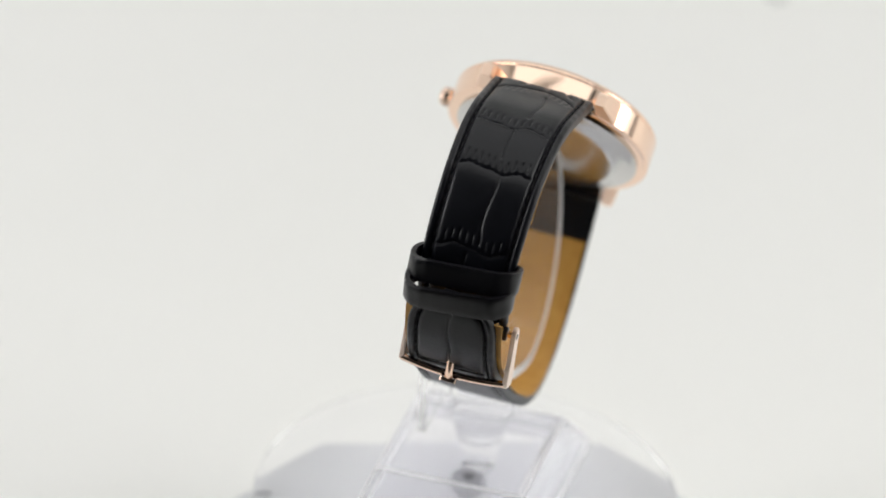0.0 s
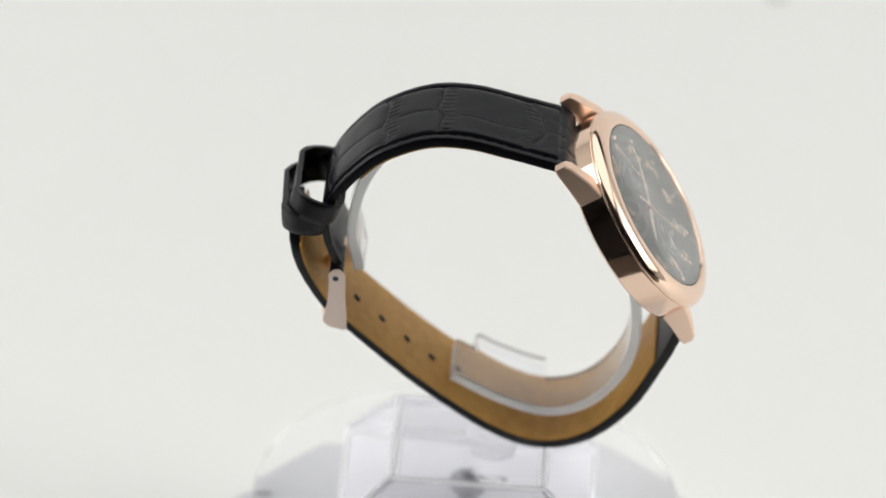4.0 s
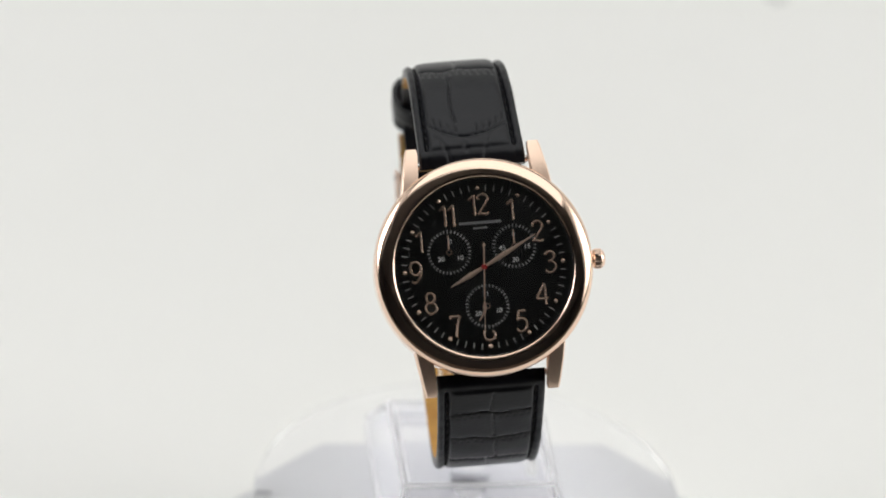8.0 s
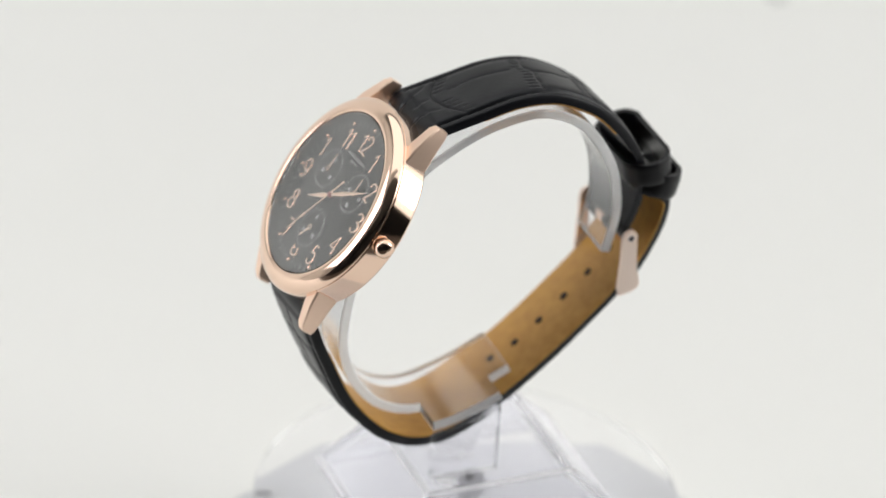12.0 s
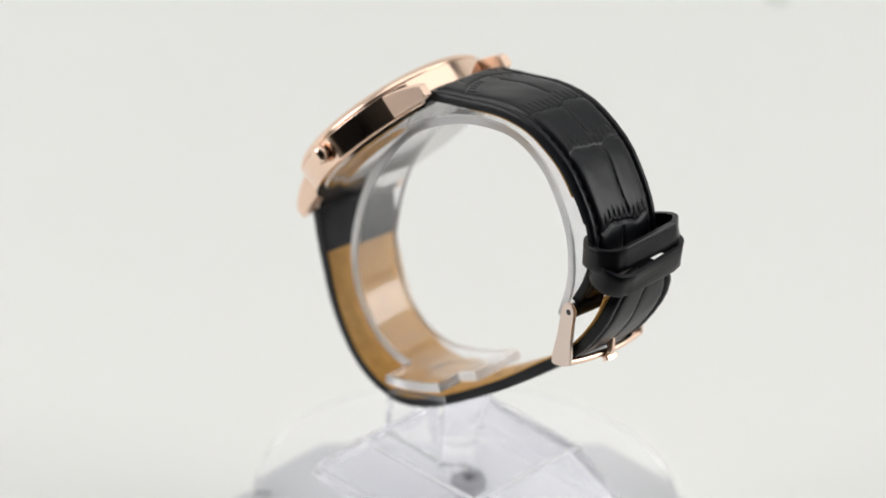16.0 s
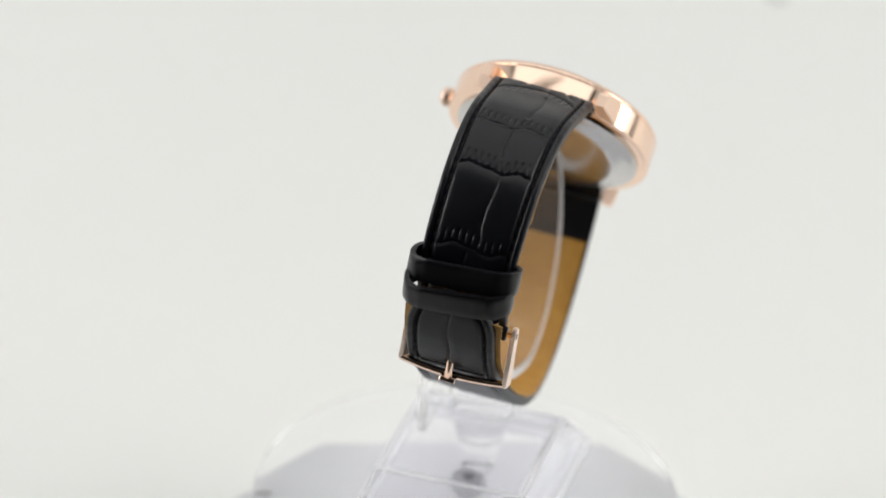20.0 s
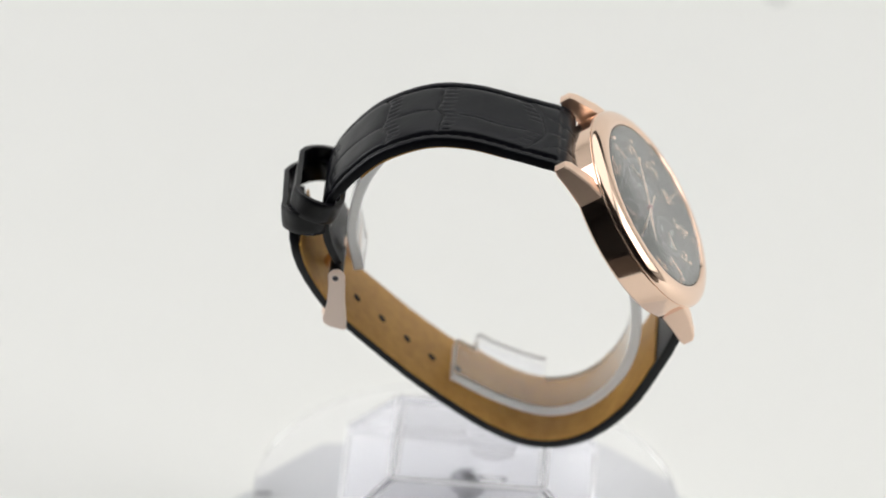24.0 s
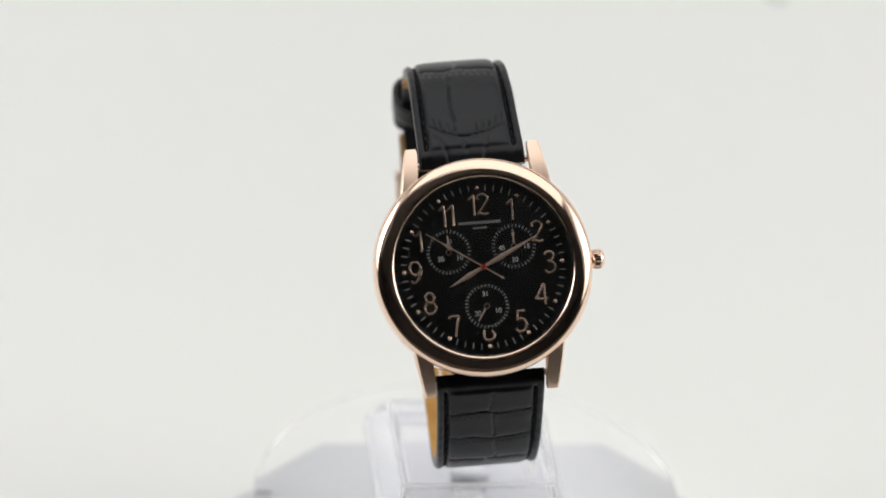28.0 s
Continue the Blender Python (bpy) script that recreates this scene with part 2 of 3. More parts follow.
def build_room():
    tagged(part("floor", prism(rect(6000, 6000), -800, -750), DARK_WALL, None), "mid grey studio floor", "floor", kind="structure")
    tagged(part("ceiling", prism(rect(6000, 6000), 1900, 1950), CEILING, None), "light grey studio ceiling", "ceiling", kind="structure")
    for name, sx, sy, cx, cy in (("wall_north", 6000, 60, 0, 2970), ("wall_south", 6000, 60, 0, -2970), ("wall_east", 60, 5880, 2970, 0), ("wall_west", 60, 5880, -2970, 0)):
        tagged(part(name, prism(rect(sx, sy, cx, cy), -750, 1900), DARK_WALL, None), "plain mid grey studio wall", "wall", kind="structure")
    # white sweep: flat on the table, curving up behind
    path = [(y, 0.0) for y in (-142, -60, 0, 40, 70)]
    path += [(70 + 480 * math.sin(radians(a)), 480 - 480 * math.cos(radians(a))) for a in range(2, 53, 2)]
    path += [(path[-1][0] + k * math.cos(radians(52)), path[-1][1] + k * math.sin(radians(52))) for k in (300, 600, 900)]
    verts, faces = [], []
    for y, z in path:
        verts += [(-1040, y, z), (1040, y, z)]
    n = len(path)
    verts += [(x, y + 0.5, z - 1.0) for x, y, z in verts]
    for i in range(n - 1):
        a = 2 * i
        faces += [(a, a + 1, a + 3, a + 2), (2 * n + a, 2 * n + a + 2, 2 * n + a + 3, 2 * n + a + 1)]
        faces += [(a, a + 2, 2 * n + a + 2, 2 * n + a), (a + 1, 2 * n + a + 1, 2 * n + a + 3, a + 3)]
    faces += [(0, 2 * n, 2 * n + 1, 1), (2 * n - 2, 2 * n - 1, 4 * n - 1, 4 * n - 2)]
    sweep = tagged(solid("backdrop", verts, faces, PAPER, None, smooth=60), "seamless white paper sweep behind the turntable", "backdrop", kind="structure")
    # a small grey smudge on the paper
    tilt = math.asin((217.5 - 70) / 480)
    smudge = part("paper_smudge", prism([(1.9 * math.cos(k * 0.42) * (1 + 0.18 * math.sin(3 * k)), 1.3 * math.sin(k * 0.42)) for k in range(15)], 0.15, 0.3), GREY_MARK, sweep, "small grey smudge")
    smudge.matrix_basis = in_metres(Matrix.Translation((64.0, 217.5, 480 - 480 * math.cos(tilt))) @ Matrix.Rotation(tilt, 4, "X"))
    table = tagged(new("table"), "plain dark table under the white paper sweep", "table")
    table.location = (0, 0.3, -0.75)
    part("tabletop", prism(rect(2700, 1200), 714, 748.8, 4), TABLE, table)
    for x in (-1250, 1250):
        for y in (-520, 520):
            part("leg", prism(rect(60, 60, x, y), 0.5, 714, 4), TABLE, table)


def build_softboxes():
    for (eye, sx, sy, watts), rim, shift, cloth, border in zip(LAMPS, (0.11, 0.09, 0.0), (0, -60, 0), (SIDE_DIFFUSER, HOT_DIFFUSER, DIFFUSER), (BORDER_CLOTH, WIDE_BORDER_CLOTH, None)):
        m = look(eye, SUBJECT) @ Matrix.Translation((0, 0, 0.006))
        box = tagged(new("softbox"), "large black studio softbox with a lit white diffuser", "softbox", "softboxes round the table")
        box.matrix_world = m
        w, h = sx * 500, sy * 500
        part("diffuser", prism(rect(2 * w, 2 * h), 0, 2), cloth, box, "lit white fabric diffuser")
        if border:
            w, h = w + rim * 1000, h + rim * 1000
            part("diffuser_border", prism(rect(2 * w, 2 * h, shift), 2.5, 4.5), border, box, "dimmer outer border of the diffuser")
        w += abs(shift)
        verts = [(-w - 10, -h - 10, -4), (w + 10, -h - 10, -4), (w + 10, h + 10, -4), (-w - 10, h + 10, -4), (-60, -60, 220), (60, -60, 220), (60, 60, 220), (-60, 60, 220)]
        verts += [(x * 0.985, y * 0.985, z + 3) for x, y, z in verts]
        faces = [(4, 5, 6, 7), (12, 15, 14, 13)]
        for i in range(4):
            j = (i + 1) % 4
            faces += [(i, j, 4 + j, 4 + i), (8 + i, 12 + i, 12 + j, 8 + j), (i, 8 + i, 8 + j, j)]
        solid("shell", verts, faces, DARK_CLOTH, box, "black fabric shell", smooth=0)


def build_tent():
    tent = tagged(new("light_tent"), "white fabric light tent round the turntable, open at the front", "light tent")
    side = Matrix(((0, 0, 1, 0), (1, 0, 0, 0), (0, 1, 0, 0), (0, 0, 0, 1)))
    for x, front, head in ((-1050.0, -255, -900), (1046.0, -255, -950)):
        part("side_panel", prism([(front, 1), (1290, 1), (1290, 1330), (head, 1330)], x, x + 4, 0, side), FABRIC, tent)
    part("top_panel", prism(rect(2092, 1545, 0, 517), 1330, 1334), FABRIC, tent)
    for x in (-1060.0, 1060.0):
        for y in (-262.0, 1297.0):
            v, f = tube([(x, y, 1.0), (x, y, 1340.0)], 6.0, 10)
            solid("pole", v, f, DARK_METAL, tent)


# ---- turntable ----
def build_turntable():
    base = tagged(new("turntable"), "grey octagonal motor turntable under a clear plate", "turntable")
    octo = [(-29.4, 25.5), (26.4, 32.0), (54.0, 9.5), (58.0, -28.0), (36.0, -56.0), (-20.0, -62.5), (-50.0, -40.0), (-54.5, -2.5)]
    part("housing", prism(octo, 0.5, 14.0, 0.8), GREY_BASE, base)
    v, f = lathe([(0, 19.3), (5.6, 19.3), (6.0, 18.8), (6.0, 14.1), (0, 14.1)], 40)
    solid("drive_shaft", v, f, GREY_BASE, base)
    # made-up block in place of a small mark of unknown kind
    part("mark_block", prism(rounded(2.8, 1.3, 0.5), 13.9, 14.8, 0.2, Matrix.Translation((-39.5, 7.2, 0))), GREY_BASE, base, "small grey raised block")
    disc = tagged(new("display_plate"), "round clear acrylic plate on the turntable", "plate")
    prof = [(0, 19.4), (42.2, 19.4), (42.6, 19.7), (42.8, 20.2), (42.8, 21.2), (42.6, 21.7), (42.2, 22.0), (0, 22.0)]
    v, f = lathe(prof, 128)
    solid("acrylic_disc", v, f, ACRYLIC, disc).visible_shadow = False
    v, f = lathe([(1.2, 25.8), (2.0, 26.2), (3.3, 26.0), (3.7, 25.2), (3.5, 24.0), (2.4, 23.2), (2.2, 22.02), (0, 22.02), (0, 24.4), (1.0, 24.6)], 36)
    solid("spindle_nut", v, f, NUT, disc, "grey metal nut on the spindle")
    return disc


# ---- watch stand ----
def build_stand():
    stand = tagged(new("watch_stand"), "clear acrylic watch stand with a C-shaped band", "stand")
    # foot: hollow block with sloping sides
    def ring(hx, hy, z, cy=0.0):
        return [(-hx, -hy + cy, z), (hx, -hy + cy, z), (hx, hy + cy, z), (-hx, hy + cy, z)]
    lev = [ring(18.5, 25.5, 22.1), ring(18.5, 25.5, 25.0), ring(15.2, 15.5, 35.0), ring(13.8, 14.0, 33.4), ring(17.0, 24.0, 24.4), ring(17.0, 24.0, 22.1)]
    bm = bmesh.new()
    rows = [[bm.verts.new(p) for p in r] for r in lev]
    for a, b in list(zip(rows, rows[1:])) + [(rows[-1], rows[0])]:
        if a is rows[2]:
            bm.faces.new(a)
            bm.faces.new(b[::-1])
            continue
        for i in range(4):
            bm.faces.new((a[i], a[(i + 1) % 4], b[(i + 1) % 4], b[i]))
    bmesh.ops.bevel(bm, geom=list(bm.edges), offset=0.45, segments=2, affect="EDGES")
    foot = part("foot", bm, FOOT_ACRYLIC, stand)
    foot.data.materials.append(FROST)
    foot.data.materials.append(WALL_ACRYLIC)
    for poly in foot.data.polygons:
        if poly.area < 30e-6:
            poly.material_index = 1
        elif abs(poly.normal.z) < 0.9:
            poly.material_index = 2
    v, f = lathe([(0, 26.0), (2.9, 26.1), (3.5, 27.0), (4.0, 30.0), (4.9, 35.2), (6.0, 39.0), (6.6, 42.0), (6.5, 44.6), (5.9, 45.9), (0, 46.2)], 48, at=(-0.5, -4.5, 0))
    solid("plug", v, f, ACRYLIC, stand)
    # band with its bent tab
    path = [(5.0, 53.6), (-4.2, 49.3), (-14, 46.9), (-22.4, 49.4), (-28.6, 56.2), (-31.4, 64.5), (-31.2, 73), (-28.9, 83), (-24.4, 92.5), (-17, 102), (-6, 108.8), (4, 111.6), (11, 111.2), (17.5, 107.8), (22, 102.5), (25.3, 96), (26.6, 89.5), (26.6, 84), (25, 77)]
    curve, s = spline(path, 0.9)
    n = len(curve)

    xa = -7.5
    inside = [i for i in range(n // 3) if -13.5 < curve[i][0] < 1.0]
    rows = []
    for i in range(n):
        wide = inside[0] <= i <= inside[-1]
        if i == inside[0]:
            rows.append((i, 5.5))
        rows.append((i, 11.4 if wide else 5.5 if i < inside[0] else 4.3))
        if i == inside[-1]:
            rows.append((i, 4.3))
    verts, faces = [], []
    for i, xb in rows:
        y, z = curve[i]
        d = curve[min(i + 1, n - 1)] - curve[max(i - 1, 0)]
        d /= np.linalg.norm(d)
        ny, nz = d[1], -d[0]
        for x, off in ((xa, -0.3), (xa + 0.3, 0.0), (xb - 0.3, 0.0), (xb, -0.3), (xb, -1.7), (xb - 0.3, -2.0), (xa + 0.3, -2.0), (xa, -1.7)):
            verts.append((x, y - ny * off, z - nz * off))
    m = len(rows)
    for i in range(m - 1):
        for k in range(8):
            if rows[i][0] == rows[i + 1][0] and k not in (2, 3, 4):
                continue
            a, b = 8 * i + k, 8 * i + (k + 1) % 8
            faces.append((a, b, b + 8, a + 8))
    faces += [tuple(range(8)), tuple(range(8 * m - 8, 8 * m))]
    band = solid("band", verts, faces, BAND_ACRYLIC, stand)
    band.data.materials.append(FROST)
    for poly in band.data.polygons:
        if abs(poly.normal.x) > 0.5 or len(poly.vertices) > 4:
            poly.material_index = 1
    bm = prism([(-13.2, 45.2), (0.8, 49.8), (0.8, 35.2), (-13.2, 35.2)], 9.4, 11.3, 0.25, Matrix(((0, 0, 1, 0), (1, 0, 0, 0), (0, 1, 0, 0), (0, 0, 0, 1))))
    part("tab", bm, ACRYLIC, stand)
    for ob in stand.children:
        ob.visible_shadow = False
    return stand


# ---- the watch ----
def ribbon(name, pts, width, thick, relief, mat, parent, label="", step=0.3, nw=72, shrink=None, lift=0.0, smooth=50, side=1):
    """A strip along (y, z) points, its upper side at the points; relief(s, w) adds height; shrink(s) scales its width."""
    curve, s = spline(pts, step)
    n = len(curve)
    verts, faces = [], []
    ws = np.linspace(-1, 1, nw)
    for i in range(n):
        d = curve[min(i + 1, n - 1)] - curve[max(i - 1, 0)]
        d /= np.linalg.norm(d)
        nrm = side * np.array([-d[1], d[0]])
        half = width(s[i]) / 2 * (shrink(s[i]) if shrink else 1)
        for k, w in enumerate(ws):
            x = w * half
            h = lift + (relief(s[i], x, half) if relief else 0.0)
            p = curve[i] + nrm * h
            verts.append((x, p[0], p[1]))
        for k, w in enumerate((-1, -0.97, 0.97, 1)):
            e = 0.12 if abs(w) == 1 else 0.0
            p = curve[i] + nrm * (lift - thick(s[i]) + e)
            verts.append((w * half, p[0], p[1]))
    m = nw + 4
    loop = list(range(nw)) + [nw + 3, nw + 2, nw + 1, nw]
    for i in range(n - 1):
        for k in range(m):
            a, b = loop[k], loop[(k + 1) % m]
            faces.append((i * m + a, i * m + b, (i + 1) * m + b, (i + 1) * m + a))
    faces += [tuple(loop), tuple((n - 1) * m + k for k in loop)]
    return solid(name, verts, faces, mat, parent, label, smooth)


def bump1(x, w):
    return math.exp(-(x / w) ** 2)


def hide(cross, lines, furrows, pad_start, pad_end, thin):
    """Height of embossed leather. cross: grooves (length, bow, wave, tooth side); lines: long grooves (x, from, to); furrows: soft folds (x, from, to, lean);
    the pad lies between pad_start and pad_end and is thin past the length thin."""
    def relief(s, x, half):
        a = abs(x)
        edge = half - 1.75
        on = max(0.0, min(1.0, (s - pad_start) / 0.7))
        full = max(0.0, min(1.0, (pad_end - s) / 8.0))
        rise = (0.2 + 0.42 * full) * (1.0 if s < thin else 0.6)
        h = rise * max(0.0, 1 - (a / edge) ** 6) ** 0.5 if a < edge else 0.0
        h = h * (0.35 + 0.65 * on)
        h -= on * (0.62 * bump1(a - edge, 0.36) + 0.12 * bump1(a - edge, 0.9))
        h -= 0.3 * max(0.0, (a - half + 0.45) / 0.45) ** 2
        if a < edge - 0.25:
            fade = min(1.0, (edge - 0.25 - a) / 0.6)
            for k, (c, bow, wave, tooth) in enumerate(cross):
                at = c + bow * x * x + wave * (math.sin(x * 0.62 + 1.1 * k) + 0.45 * math.sin(x * 1.3 + 2.0 * k))
                d = s - at
                if abs(d) < 5:
                    h -= fade * (0.3 * bump1(d, 0.24) + 0.13 * bump1(d, 1.0))
                    reach, ahead = 3.2 * abs(tooth), d if tooth > 0 else -d
                    if tooth and 0.55 < ahead < reach - 0.2 + 0.5 * abs(tooth) * math.sin(x * 2.1 + k) and (a > 1.5 or tooth < 0):
                        q = (x * 0.74 + 10.3 + 0.37 * k) % 1.0 - 0.5
                        h -= fade * 0.22 * bump1(q, 0.17) * min(1.0, (reach - ahead) / 0.9, (ahead - 0.4) / 0.5)
            for x0, s0, s1 in lines:
                if s0 < s < s1:
                    d = x - x0 - 0.3 * math.sin(s * 0.45 + x0)
                    h -= min(1.0, (s - s0) / 0.6, (s1 - s) / 0.6) * (0.24 * bump1(d, 0.22) + 0.08 * bump1(d, 0.8))
            for x0, s0, s1, lean in furrows:
                if s0 < s < s1:
                    h -= 0.26 * bump1(x - x0 - lean * (s - s0) ** 2 * 0.05, 0.42) * min(1.0, (s - s0) / 0.5, (s1 - s) / 1.5)
            h += 0.02 * math.sin(x * 0.7 + 0.3 * s) * math.sin(s * 0.5 + 0.4 * x)
        else:
            h += 0.02 * math.sin(s * 1.9 + x) + (0.14 * on * bump1(a - half + 0.85, 0.5) if a > edge else 0.0)
        return h
    return relief


UPPER = [(19.6, -4.4), (22.4, -4.7), (25.7, -7.4), (29.5, -10.8), (36.15, -17.0), (40.55, -24.1), (42.2, -33.0), (41.2, -40.0), (38.7, -46.7), (34.8, -51.6), (29.5, -54.4), (24.2, -55.6)]
LOWER = [(-19.6, -4.4), (-22.0, -4.6), (-24.6, -7.6), (-28.4, -13.4), (-33.7, -23.0), (-36.1, -32.6), (-35.1, -40.6), (-31.2, -46.7), (-24.4, -51.4), (-15.1, -55.2), (-5.2, -58.4), (5.0, -60.9), (12.0, -62.4), (18.7, -63.2), (27.0, -62.4), (33.0, -60.3), (36.4, -58.1), (37.5, -57.1)]


def along(pts, s0, s1, inward, side, step=2.0):
    """Points of a strap's curve from one length to another, moved inward."""
    curve, s = spline(pts, 0.3)
    out = []
    for q in np.linspace(s0, s1, max(3, int((s1 - s0) / step) + 1)):
        i = min(max(int(np.searchsorted(s, q)), 1), len(s) - 2)
        d = curve[i + 1] - curve[i - 1]
        d /= np.linalg.norm(d)
        p = curve[i] - side * inward * np.array([-d[1], d[0]])
        out.append((p[0], p[1]))
    return out


def frame_at(pts, q, side):
    """Point, direction and outward normal (y, z) at a length along a strap."""
    curve, s = spline(pts, 0.3)
    i = min(max(int(np.searchsorted(s, q)), 1), len(s) - 2)
    d = curve[i + 1] - curve[i - 1]
    d /= np.linalg.norm(d)
    return curve[i], d, side * np.array([-d[1], d[0]])


def placed(p, d, nrm, x):
    """Millimetre matrix: X across, Y along, Z outward."""
    return Matrix(((1, 0, 0, x), (0, d[0], nrm[0], p[0]), (0, d[1], nrm[1], p[1]), (0, 0, 0, 1)))


def build_strap(watch):
    up_relief = hide([(6.9, 0.062, 0.15, 1), (27.2, 0.01, 0.55, -1), (38.4, 0.0, 0.42, -1), (54.0, 0.0, 0.5, -1)],
                     [(-2.4, 10.0, 24.0), (-0.5, 28.0, 36.0), (-1.1, 39.0, 53.0), (0.6, 54.5, 64.0)],
                     [(-4.3, 0.6, 8.0, -1.0), (-0.9, 2.6, 6.4, -0.4), (2.5, 0.6, 7.0, 0.8)], 3.6, 60, 70)
    up_w = lambda s: 20.2 - 0.034 * s
    upper = ribbon("upper_strap", UPPER, up_w, lambda s: 2.0 if s < 52 else 1.6, up_relief, LEATHER, watch, "black crocodile-embossed leather half with the buckle", nw=96)
    total = spline(LOWER, 0.3)[1][-1]
    low_relief = hide([(c, 0.004 * (-1) ** k, 0.3, 0.5) for k, c in enumerate((10.2, 18.7, 27.4, 36.5, 46.0, 56.0))] + [(total - 22.5, 0.0, 0.4, 0.5)],
                      [(0.0, 3.8, 10.0), (0.5, 10.4, 18.4), (1.2, 19.0, 27.0), (-0.4, 27.6, 36.2), (0.4, 36.8, 45.6), (0.0, 46.4, 70.0), (0.3, total - 30.0, total - 3.0)],
                      [], 3.4, 34, 300)
    low_w = lambda s: 20.6 - 0.03 * s

    def tip(s):
        k = (s - (total - 10.0)) / 10.0
        return 1.0 if k <= 0 else max(0.3, math.sqrt(max(0.0, 1 - k ** 2.4)))
    lower = ribbon("lower_strap", LOWER, low_w, lambda s: 2.0, low_relief, LEATHER, watch, "black crocodile-embossed leather half with punched holes", nw=96, shrink=tip, side=-1)
    ribbon("lining", along(UPPER, 13.0, 46.0, 2.02, 1), lambda s: 19.0, lambda s: 0.35, None, LINING, upper, "tan leather lining", step=1.0, nw=8)
    ribbon("lining", along(LOWER, 12.2, total - 6.0, 2.02, -1), lambda s: 19.2, lambda s: 0.35, None, LINING, lower, "tan leather lining with a soft grain", step=1.0, nw=8, side=-1)
    # punched holes
    hole_v, hole_f = lathe([(0, 0.0), (0.85, 0.0), (0.95, -0.06), (0.95, -0.5), (0, -0.5)], 20)
    hole_mesh = None
    for y in (-15.2, -9.4, -3.0, 3.6, 10.2, 16.8):
        curve, s = spline(LOWER, 0.3)
        q = float(s[np.argmin(np.abs(curve[:, 0] - y) + 50 * (curve[:, 1] > -45) + 50 * (s > total - 12))])
        p, d, nrm = frame_at(LOWER, q, -1)
        for depth in (2.42, 0.10):
            if hole_mesh is None:
                ob = solid("hole", hole_v, hole_f, HOLE, lower, "punched adjustment hole")
                hole_mesh = ob.data
            else:
                ob = tagged(new("hole", hole_mesh), "punched adjustment hole")
                ob.parent = lower
            ob.matrix_basis = in_metres(placed(p - nrm * depth, d, -nrm if depth > 1 else nrm, -0.75 + 0.0))
    # edge stitching
    v, f = tube([(0, -0.85, -0.12), (0, -0.5, 0.1), (0, 0, 0.16), (0, 0.5, 0.1), (0, 0.85, -0.12)], [0.14, 0.19, 0.2, 0.19, 0.14], 8)
    stitch_mesh = None
    for owner, pts, wid, s0, s1, side in ((upper, UPPER, up_w, 5.0, 56.0, 1), (lower, LOWER, low_w, 5.0, total - 10.0, -1)):
        q = s0
        while q < s1:
            p, d, nrm = frame_at(pts, q, side)
            for sx in (-1, 1):
                m = in_metres(placed(p - nrm * 0.6, d, nrm, sx * (wid(q) / 2 - 1.75)))
                if stitch_mesh is None:
                    ob = solid("stitch", v, f, THREAD, owner)
                    stitch_mesh = ob.data
                else:
                    ob = new("stitch", stitch_mesh)
                    ob.parent = owner
                ob.matrix_basis = m
            q += 2.3
    # two keepers round both halves
    for (y, z), (dy, dz), ang, twist, sx, depth, band in (((36.8, -51.5), (-0.7, -0.2), -42.0, -7.0, 21.8, 10.0, 4.7), ((35.3, -55.0), (-0.5, -0.5), -60.0, -9.0, 21.3, 9.8, 4.9)):
        outer, inner = rounded(sx, depth, 4.6, 12), rounded(sx - 2.0, depth - 2.0, 3.7, 12)
        bm = bmesh.new()
        n = len(outer)
        rings = []
        slim = [(a * 0.992, b * 0.985) for a, b in outer]
        for prof, h in ((outer, -band / 2 + 0.14), (outer, -band / 4), (outer, 0.0), (outer, band / 4), (outer, band / 2 - 0.14), (slim, band / 2), (inner, band / 2), (inner, -band / 2), (slim, -band / 2)):
            ring = []
            for a, b in prof:
                # worn leather: each loop is twisted and sags a little
                turn, k = radians(ang + twist * a / 11), a / 11
                hh = h + 0.12 * math.sin(a * 0.4)
                b += (0.14 * math.sin(a * 0.8 + 0.7 * h) + 0.1 * math.sin(a * 2.3 - 0.5 * h)) * (1 if b > 0 else 0)
                ring.append(bm.verts.new((a, y + dy * k + b * math.cos(turn) - hh * math.sin(turn), z + dz * k + b * math.sin(turn) + hh * math.cos(turn))))
            rings.append(ring)
        for a, b in zip(rings, rings[1:] + rings[:1]):
            for i in range(n):
                bm.faces.new((a[i], a[(i + 1) % n], b[(i + 1) % n], b[i]))
        part("keeper", bm, LEATHER_EDGE, upper, "black leather strap keeper")
    # the strap's end, folded round the buckle's bar on both sides of the tongue
    for xa, xb in ((-9.3, -1.8), (1.8, 9.0)):
        v, f = tube([(xa, 22.7, -56.1), (xa + 0.15, 22.7, -56.1), (xb - 0.15, 22.7, -56.1), (xb, 22.7, -56.1)], [1.2, 1.4, 1.4, 1.2], 20)
        solid("strap_fold", v, f, LEATHER_EDGE, upper, "black leather folded round the buckle bar")
    build_buckle(watch)


